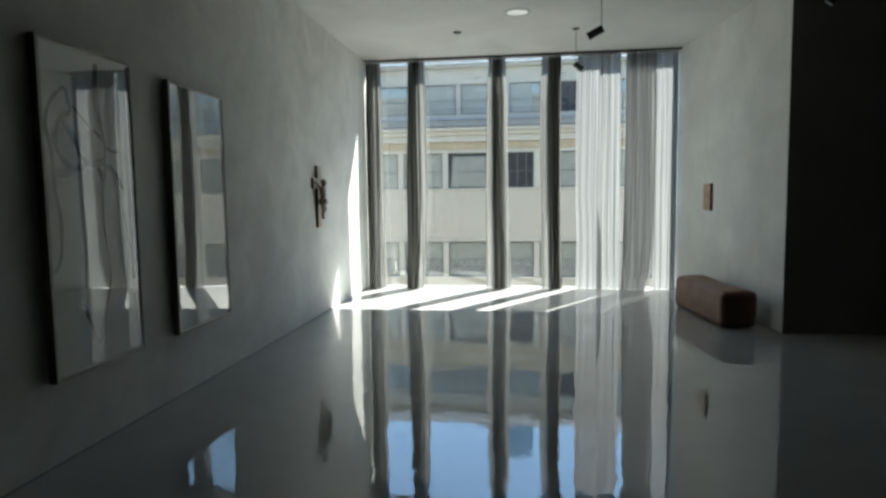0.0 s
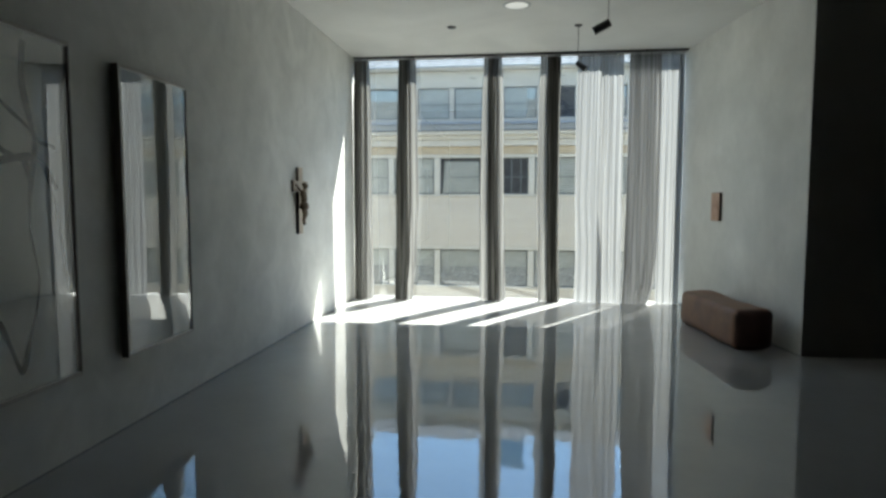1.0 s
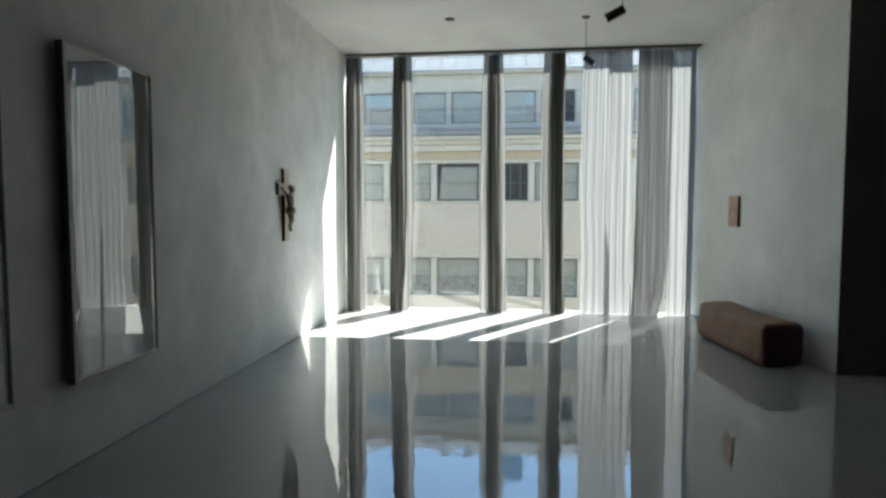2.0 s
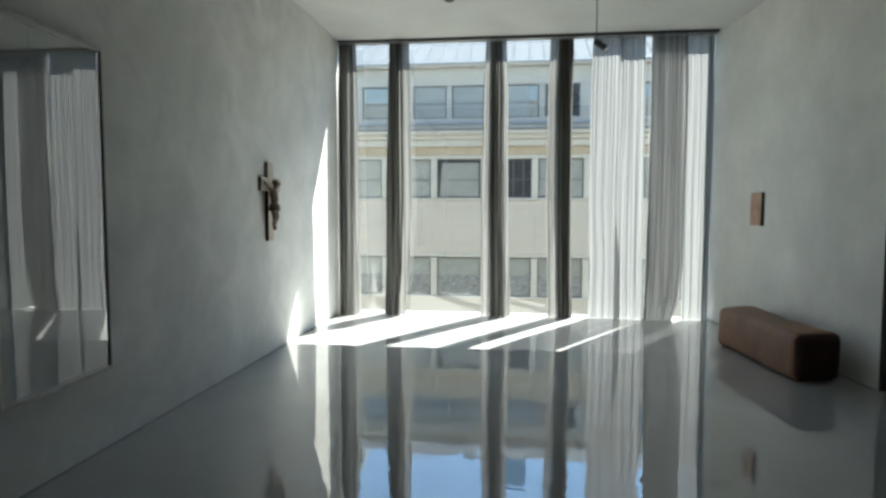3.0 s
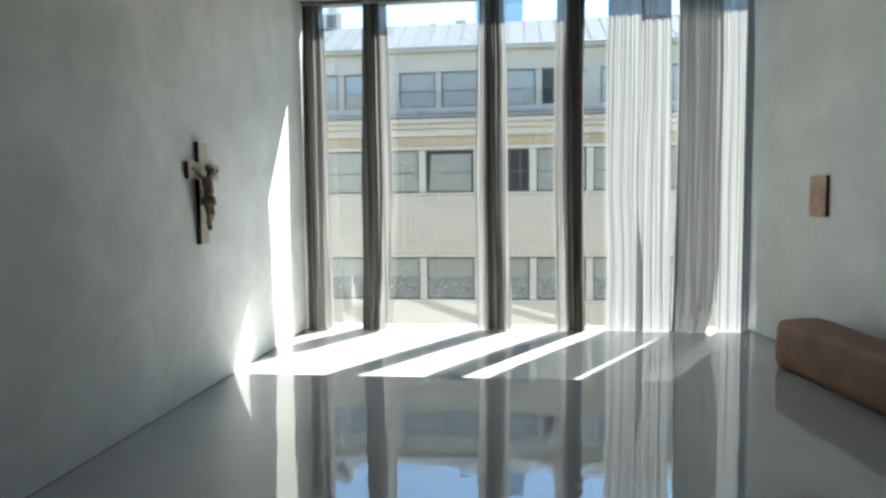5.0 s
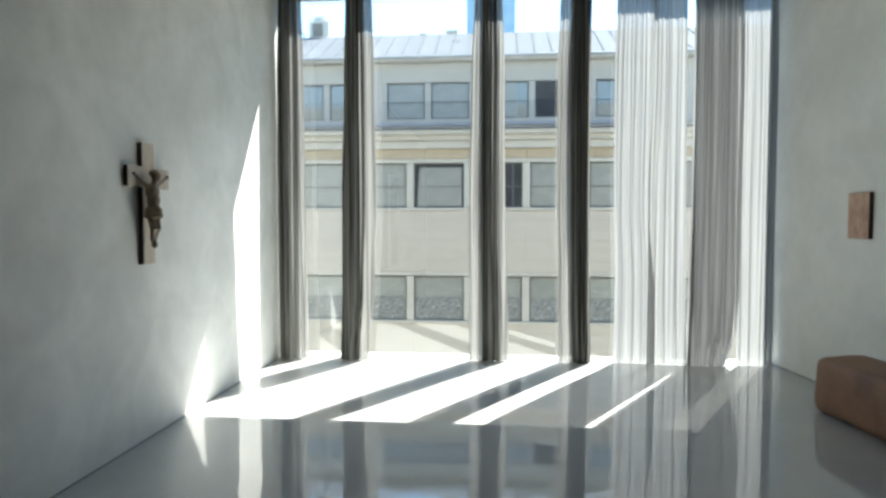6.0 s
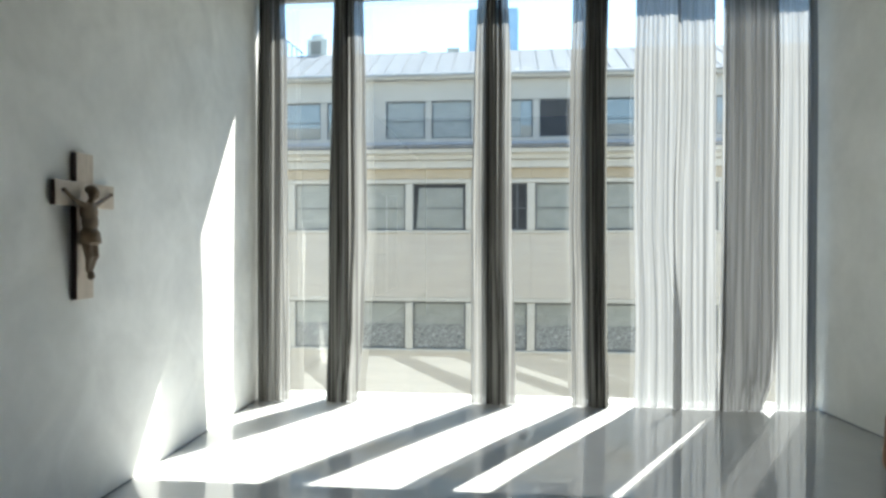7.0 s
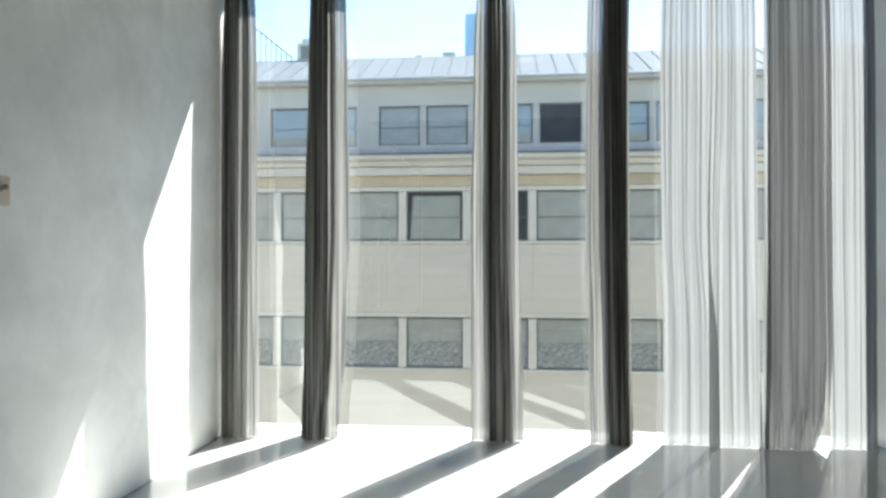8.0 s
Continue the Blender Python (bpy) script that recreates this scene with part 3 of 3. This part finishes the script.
# both hang a touch out of true, the nearer edge further from the wall
for work, turn in ((drawing, 1.3), (second, 1.0)):
    work.location.x += 0.018
    work.rotation_euler = (0, radians(-0.15), radians(turn))

# ceiling fittings
lamp = thing("recessed_downlight", (3.0, -2.75, H), "round recessed ceiling light with a dimly lit opal disc", "ceiling light")
bm = bmesh.new()
for a, b in ((0.155, 0.19),):
    vs = []
    for k in range(40):
        c, s = math.cos(k * math.pi / 20), math.sin(k * math.pi / 20)
        vs.append([bm.verts.new((3.0 + r * c, -2.75 + r * s, z)) for r, z in ((a, H - 0.001), (a, H - 0.012), (b, H - 0.006), (b, H - 0.001))])
    for k in range(40):
        for i in range(3):
            bm.faces.new((vs[k][i], vs[k][i + 1], vs[(k + 1) % 40][i + 1], vs[(k + 1) % 40][i]))
part("ring", bm, UNIT_GREY, lamp, "thin grey metal ring")
bm = bmesh.new()
rod(bm, (3.0, -2.75, H - 0.008), (3.0, -2.75, H - 0.001), 0.154, sides=40)
part("diffuser", bm, LIT, lamp)


def canopy(x, y, r=0.065):
    bm = bmesh.new()
    rod(bm, (x, y, H - 0.018), (x, y, H - 0.001), r * 0.8, r, 24)
    return bm


plate = solid("ceiling_plate", canopy(2.02, -1.80, 0.07), METAL_DARK)
tagged(plate, "small round dark cover plate on the ceiling", "cover plate")


def spotlight(x, y, z, way, size=1.0):
    """A cord from the ceiling and a tilted dark can; the cord holds its upper end."""
    way = Vector(way).normalized()
    root = thing("pendant_spotlight", (x, y, H), "dark cylindrical spotlight on a thin cord from the ceiling", "spotlight", "spotlights")
    top = Vector((x, y, z))
    part("canopy", canopy(x, y, 0.06), METAL_DARK, root)
    bm = bmesh.new()
    rod(bm, (x, y, z), (x, y, H - 0.018), 0.005, sides=8)
    part("cord", bm, METAL_DARK, root)
    bm = bmesh.new()
    rod(bm, top - way * 0.02 * size, top + way * 0.19 * size, 0.05 * size, sides=24)
    bmesh.ops.bevel(bm, geom=[e for e in bm.edges if len(e.link_faces) == 2 and e.calc_face_angle() > 1.2], offset=0.005, segments=2, affect="EDGES")
    can = part("can", bm, METAL_DARK, root, "", False)
    bm = bmesh.new()
    rod(bm, top + way * 0.191 * size, top + way * (0.191 * size + 0.003), 0.04 * size, sides=24)
    part("lens", bm, OPAL, can, "pale lens")


spotlight(3.90, -1.68, 3.86, (0.75, -0.25, -0.65), 0.84)
spotlight(6.12, -5.5, 3.74, (-0.55, 0.3, -0.75))
spotlight(4.09, -3.60, 3.91, (-0.85, 0.1, -0.42))

# ---- outside ----
BRICK = mat("pale_grey_brick", (0.34, 0.33, 0.30), (0.42, 0.405, 0.37), 1.5, 0.9, bump=0.004, bscale=18, stretch=(1, 1, 4), fine=0.1)
structure("ground", boxed(-300, 300, 0.6, 600, -11.4, -11.0), ASPHALT, "grey asphalt street far below the window", "ground")
structure("lower_wall", boxed(-0.4, 12, 0.37, 0.6, -11.0, -0.05), BRICK, "plain wall below the window", "wall")

# Unseen outside walls, added for bounced sun and reflections in the facing panes
structure("outer_wall", boxed(-24, -0.401, 0.37, 0.6, -11.0, 7.5), BRICK, "unseen pale grey brick outside wall, added to bounce sun", "wall")
structure("outer_wall", boxed(12.001, 30, 0.37, 0.6, -11.0, 7.5), BRICK, "unseen pale grey brick outside wall, added to bounce sun", "wall")
structure("outer_wall", boxed(east(0.5) + 0.501, 12, 0.37, 0.6, -0.049, 7.5), BRICK, "unseen pale grey brick outside wall, added to bounce sun", "wall")
structure("outer_wall", boxed(-0.4, east(0.5) + 0.5, 0.305, 0.6, H + 0.74, 7.5), BRICK, "unseen pale grey brick outside wall, added to bounce sun", "wall")

FY, AY = 8.98, 12.3
house = thing("office_building", (1.8, FY, -11.0), "beige limestone office building with window bands and a zinc roof", "building")
X0, X1 = -16.0, 24.0
PITCH, FIRST = 1.525, 0.335
part("wall", boxed(X0, X1, FY + 0.12, FY + 3.0, -11.0, 3.4), STUCCO, house)
BAYS = range(-7, 14)
ROWS = ((2.05, 3.22), (-0.94, 0.25), (-3.93, -2.74), (-6.92, -5.73))

# stone piers and spandrels, each slab with its joints
pier = shared("pier", boxed(-0.095, 0.095, -0.02, 0.12, 0.0, 1.17, bevel=0.008, segments=1), STUCCO)
for z0, z1 in ROWS[:2]:
    for k in BAYS:
        ob = piece("pier", pier, house, (FIRST + k * PITCH, FY, z0))
slab = shared("stone_slab", boxed(-PITCH / 2 + 0.0015, PITCH / 2 - 0.0015, -0.03, 0.12, 0.0, 0.5355, bevel=0.0015, segments=1), LIMESTONE)
for base in (0.36, -2.63):
    for row in range(3):
        for k in BAYS:
            piece("stone_slab", slab, house, (FIRST + (k + 0.5) * PITCH, FY, base + row * 0.537))
sill = shared("window_sill", boxed(-PITCH / 2 + 0.002, PITCH / 2 - 0.002, -0.07, 0.12, 0, 0.07, bevel=0.008, segments=1), STUCCO)
for z0, z1 in ROWS[:2]:
    for k in BAYS:
        piece("window_sill", sill, house, (FIRST + (k + 0.5) * PITCH, FY, z0 - 0.075))
lintel = shared("lintel", boxed(-PITCH / 2 + 0.002, PITCH / 2 - 0.002, -0.035, 0.12, 0, 0.1, bevel=0.006, segments=1), STUCCO)
for z0, z1 in ROWS[:2]:
    for k in BAYS:
        piece("lintel", lintel, house, (FIRST + (k + 0.5) * PITCH, FY, z1 + 0.005))
part("lower_storeys", boxed(X0, X1, FY - 0.03, FY + 0.119, -11.0, -2.64), LIMESTONE, house)


def frame_mesh(w, h, t, d):
    bm = bmesh.new()
    for b in ((-w / 2, w / 2, 0, t), (-w / 2, w / 2, h - t, h), (-w / 2, -w / 2 + t, t, h - t), (w / 2 - t, w / 2, t, h - t)):
        box(bm, b[0], b[1], 0, d, b[2], b[3])
    return bm


WW = PITCH - 0.195
WH = 1.17
frame_me = shared("window", frame_mesh(WW, WH, 0.035, 0.05), WIN_FRAME)
bar_me = shared("glazing_bar", boxed(-WW / 2 + 0.036, WW / 2 - 0.036, 0.008, 0.03, -0.012, 0.012), WIN_FRAME)
pane_me = shared("pane", boxed(-WW / 2 + 0.036, WW / 2 - 0.036, 0.026, 0.034, 0.036, WH - 0.036), WIN_GLASS)
blind_me = shared("pane", boxed(-WW / 2 + 0.036, WW / 2 - 0.036, 0.026, 0.034, 0.036, WH - 0.036), BLIND)
film_me = shared("privacy_film", boxed(-WW / 2 + 0.036, WW / 2 - 0.036, 0.018, 0.025, 0.036, WH * 0.54), FILM)
# Dark sheet set where the opening holds only shade
open_me = shared("pane", boxed(-WW / 2 + 0.036, WW / 2 - 0.036, 0.026, 0.034, 0.036, WH - 0.036), OPEN_DARK)
bm = bmesh.new()
for a, b, c, d, e in ((-0.59, -0.52, 0.60, 0.60, (0.04, 1.06)),):
    low, high = e
    ring = [(a, 0.004, low), (c, 0.004, low), (d, 0.022, high), (b, 0.022, high)]
    front = [bm.verts.new(p) for p in ring]
    back = [bm.verts.new((x, y + 0.003, z)) for x, y, z in ring]
    bm.faces.new(front)
    bm.faces.new(back[::-1])
    for i in range(4):
        bm.faces.new((front[i - 1], front[i], back[i], back[i - 1]))
bmesh.ops.recalc_face_normals(bm, faces=bm.faces)
sash_me = shared("tilted_sash", bm, BLIND)
sash_edge = bmesh.new()
rod(sash_edge, (-0.59, 0.004, 0.04), (-0.52, 0.022, 1.06), 0.014, sides=6)
rod(sash_edge, (-0.52, 0.022, 1.06), (0.60, 0.022, 1.06), 0.012, sides=6)
sash_rim = shared("sash_rim", sash_edge, WIN_FRAME)
stile_me = shared("casement_stile", boxed(-0.02, 0.02, -0.01, 0.024, 0.04, WH - 0.04), WIN_FRAME)
for r, (z0, z1) in enumerate(ROWS[:2]):
    for k in BAYS:
        x = FIRST + (k + 0.5) * PITCH
        w = piece("window", frame_me, house, (x, FY + 0.03, z0 + 0.004))
        if r == 0:
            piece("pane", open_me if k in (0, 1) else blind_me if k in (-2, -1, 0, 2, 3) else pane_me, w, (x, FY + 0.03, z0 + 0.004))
            piece("glazing_bar", bar_me, w, (x, FY + 0.03, z0 + 0.55))
            if k == 0:
                sash = piece("tilted_sash", sash_me, w, (x, FY + 0.03, z0 + 0.004))
                piece("sash_rim", sash_rim, w, (x, FY + 0.03, z0 + 0.004))
            if k == 1:
                piece("casement_stile", stile_me, w, (x + 0.12, FY + 0.03, z0 + 0.004))
                piece("casement_stile", stile_me, w, (x + 0.42, FY + 0.03, z0 + 0.004))
        else:
            piece("pane", blind_me, w, (x, FY + 0.03, z0 + 0.004))
            tagged(piece("privacy_film", film_me, w, (x, FY + 0.03, z0 + 0.004)), "mottled dark film")

# cornice in steps, with a zinc edge
bm = bmesh.new()
prof = [(0.12, 3.585), (-0.13, 3.59), (-0.13, 3.77), (-0.10, 3.775), (-0.10, 3.79), (-0.20, 3.80), (-0.20, 3.90), (-0.34, 3.945), (-0.34, 4.04), (0.12, 4.04)]
for k in range(len(prof) - 1):
    (ya, za), (yb, zb) = prof[k], prof[k + 1]
    bm.faces.new([bm.verts.new(p) for p in ((X0, FY + ya, za), (X1, FY + ya, za), (X1, FY + yb, zb), (X0, FY + yb, zb))])
bmesh.ops.remove_doubles(bm, verts=bm.verts, dist=1e-4)
bmesh.ops.recalc_face_normals(bm, faces=bm.faces)
part("cornice", bm, CORNICE, house)
frieze = shared("frieze_slab", boxed(-PITCH / 2 + 0.003, PITCH / 2 - 0.003, -0.045, 0.115, 3.332, 3.582, bevel=0.003, segments=1), OCHRE)
for k in BAYS:
    piece("frieze_slab", frieze, house, (FIRST + (k + 0.5) * PITCH, FY, 0))
ledge_joint = shared("cornice_joint", boxed(-0.003, 0.003, -0.132, -0.1, 3.60, 3.765), GAP)
joint = shared("cornice_joint", boxed(-0.004, 0.004, -0.343, -0.3, 3.95, 4.03), GAP)
for k in BAYS:
    piece("cornice_joint", joint, house, (FIRST + k * PITCH, FY, 0))
    piece("cornice_joint", ledge_joint, house, (FIRST + k * PITCH, FY, 0))
part("cornice_flashing", boxed(X0, X1, FY - 0.38, AY, 4.045, 4.085), ZINC, house, "grey zinc flashing")

# attic storey, set back
part("attic_wall", boxed(X0, X1, AY + 0.1, AY + 4.0, 4.1, 6.66), ATTIC, house)
AW, AH = 1.2, 1.13
a_frame = shared("window", frame_mesh(AW, AH, 0.04, 0.06), WIN_FRAME)
a_pane = shared("pane", boxed(-AW / 2 + 0.041, AW / 2 - 0.041, 0.03, 0.04, 0.041, AH - 0.041), WIN_GLASS)
# Dark sheet for the shade inside the open attic window
a_open = shared("pane", boxed(-AW / 2 + 0.041, AW / 2 - 0.041, 0.03, 0.04, 0.041, AH - 0.041), OPEN_DARK)
a_blind = shared("pane", boxed(-AW / 2 + 0.041, AW / 2 - 0.041, 0.03, 0.04, 0.041, AH - 0.041), BLIND)
a_half = shared("roller_blind", boxed(-AW / 2 + 0.041, AW * 0.2, 0.022, 0.029, 0.041, AH - 0.041), BLIND)
a_bar = shared("glazing_bar", boxed(-AW / 2 + 0.041, AW / 2 - 0.041, 0.01, 0.034, -0.012, 0.012), WIN_FRAME)
# the wall's face is built round the openings
part("attic_band", boxed(X0, X1, AY - 0.03, AY + 0.099, 4.11, 4.915), ATTIC, house)
part("attic_band", boxed(X0, X1, AY - 0.03, AY + 0.099, 6.055, 6.66), ATTIC, house)
part("attic_sill", boxed(X0, X1, AY - 0.09, AY - 0.031, 4.70, 4.80), PALE_ZINC, house, "grey zinc band")
narrow = shared("attic_pier", boxed(-0.095, 0.095, -0.02, 0.099, 0, AH + 0.006), ATTIC)
wide = shared("attic_pier", boxed(-0.325, 0.325, -0.026, 0.099, 0, AH + 0.006), ATTIC)
for k in range(-4, 7):
    mid = 0.43 + 3.25 * k
    piece("attic_pier", narrow, house, (mid, AY, 4.917))
    piece("attic_pier", wide, house, (mid + 1.625, AY, 4.917))
    for s in (-1, 1):
        x = mid + s * 0.698
        w = piece("window", a_frame, house, (x, AY + 0.02, 4.92))
        dark = k == 1 and s == 1
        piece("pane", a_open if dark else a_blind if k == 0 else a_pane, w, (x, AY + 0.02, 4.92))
        if k == 1 and s == -1:
            piece("roller_blind", a_half, w, (x, AY + 0.02, 4.92))
        if not dark:
            piece("glazing_bar", a_bar, w, (x, AY + 0.02, 4.92 + 0.52))

# zinc roof with standing seams
EAVE_Y, EAVE_Z, RIDGE_Y, RIDGE_Z = AY - 0.3, 6.79, 14.5, 8.18
roof = part("roof", prism([(X0, EAVE_Y), (X1, EAVE_Y), (X1, RIDGE_Y + 3), (X0, RIDGE_Y + 3)], 6.67, 6.76), STUCCO, house, "pale eave board")
slope = (RIDGE_Z - EAVE_Z) / (RIDGE_Y - EAVE_Y)
strip_w = 0.52
bm = boxed(-strip_w / 2 + 0.004, strip_w / 2 - 0.004, 0, RIDGE_Y - EAVE_Y, -0.02, 0.0)
for v in bm.verts:
    v.co.z += v.co.y * slope
sheet_me = shared("roof_sheet", bm, ZINC)
bm = boxed(-0.012, 0.012, -0.01, RIDGE_Y - EAVE_Y, 0, 0.028)
for v in bm.verts:
    v.co.z += v.co.y * slope
seam_me = shared("standing_seam", bm, SEAM)
for k in range(int((X1 - X0) / strip_w)):
    x = X0 + (k + 0.5) * strip_w
    piece("roof_sheet", sheet_me, house, (x, EAVE_Y, EAVE_Z + 0.02))
    piece("standing_seam", seam_me, house, (x + strip_w / 2, EAVE_Y, EAVE_Z + 0.02))
bm = bmesh.new()
rod(bm, (X0, EAVE_Y - 0.06, 6.765), (X1, EAVE_Y - 0.06, 6.765), 0.05, sides=10)
part("gutter", bm, PALE_ZINC, house, "grey zinc gutter", True)
part("roof_core", prism([(X0, EAVE_Y + 0.6), (X1, EAVE_Y + 0.6), (X1, RIDGE_Y + 3), (X0, RIDGE_Y + 3)], 6.77, 6.96), ZINC, house)
part("roof_deck", boxed(X0, X1, RIDGE_Y + 0.001, RIDGE_Y + 8, RIDGE_Z - 0.08, RIDGE_Z), ZINC, house)

# machines on the roof
unit = thing("ventilation_unit", (-3.73, 15.0, RIDGE_Z), "grey ventilation unit with a round cap on the roof", "ventilation unit")
part("casing", boxed(-4.12, -3.4, 14.7, 15.4, RIDGE_Z, 8.85, bevel=0.03), UNIT_GREY, unit)
part("louvre", boxed(-3.98, -3.62, 14.68, 14.699, 8.3, 8.75), WIN_FRAME, unit, "dark louvre")
bm = bmesh.new()
rod(bm, (-3.78, 15.05, 8.85), (-3.78, 15.05, 9.03), 0.3, 0.26, 20)
part("cap", bm, UNIT_GREY, unit)
tank = thing("roof_tank", (2.32, 18.6, RIDGE_Z), "blue clad round-cornered water tank on the roof", "tank")
part("shell", boxed(1.35, 3.29, 17.8, 19.4, RIDGE_Z + 0.12, 10.9, bevel=0.1, segments=4), BLUE_TANK, tank)
part("foot", boxed(1.47, 3.17, 17.9, 19.3, RIDGE_Z, RIDGE_Z + 0.13), UNIT_GREY, tank, "grey foot")
for x, w, h in ((0.0, 0.25, 0.1), (1.0, 0.42, 0.18)):
    hatch = thing("roof_vent", (x, 14.7, RIDGE_Z), "low grey vent cap on the zinc roof", "roof vent", "roof vents")
    part("curb", boxed(x - w / 2 + 0.03, x + w / 2 - 0.03, 14.6, 14.9, RIDGE_Z, RIDGE_Z + h * 0.7), UNIT_GREY, hatch)
    part("cap", boxed(x - w / 2, x + w / 2, 14.56, 14.94, RIDGE_Z + h * 0.7 + 0.001, RIDGE_Z + h, bevel=0.01), UNIT_GREY, hatch)
railing = thing("roof_railing", (-5.1, 14.9, RIDGE_Z), "thin grey metal railing sloping down to the zinc roof", "railing")
for i in range(9):
    x = -5.8 + i * 0.178
    bm = bmesh.new()
    rod(bm, (x, 14.9, RIDGE_Z), (x, 14.9, 9.62 - 0.145 * i), 0.02, sides=6)
    part("bar", bm, WIN_FRAME, railing)
bm = bmesh.new()
rod(bm, (-5.85, 14.9, 9.66), (-4.34, 14.9, 8.43), 0.03, sides=8)
part("handrail", bm, WIN_FRAME, railing)
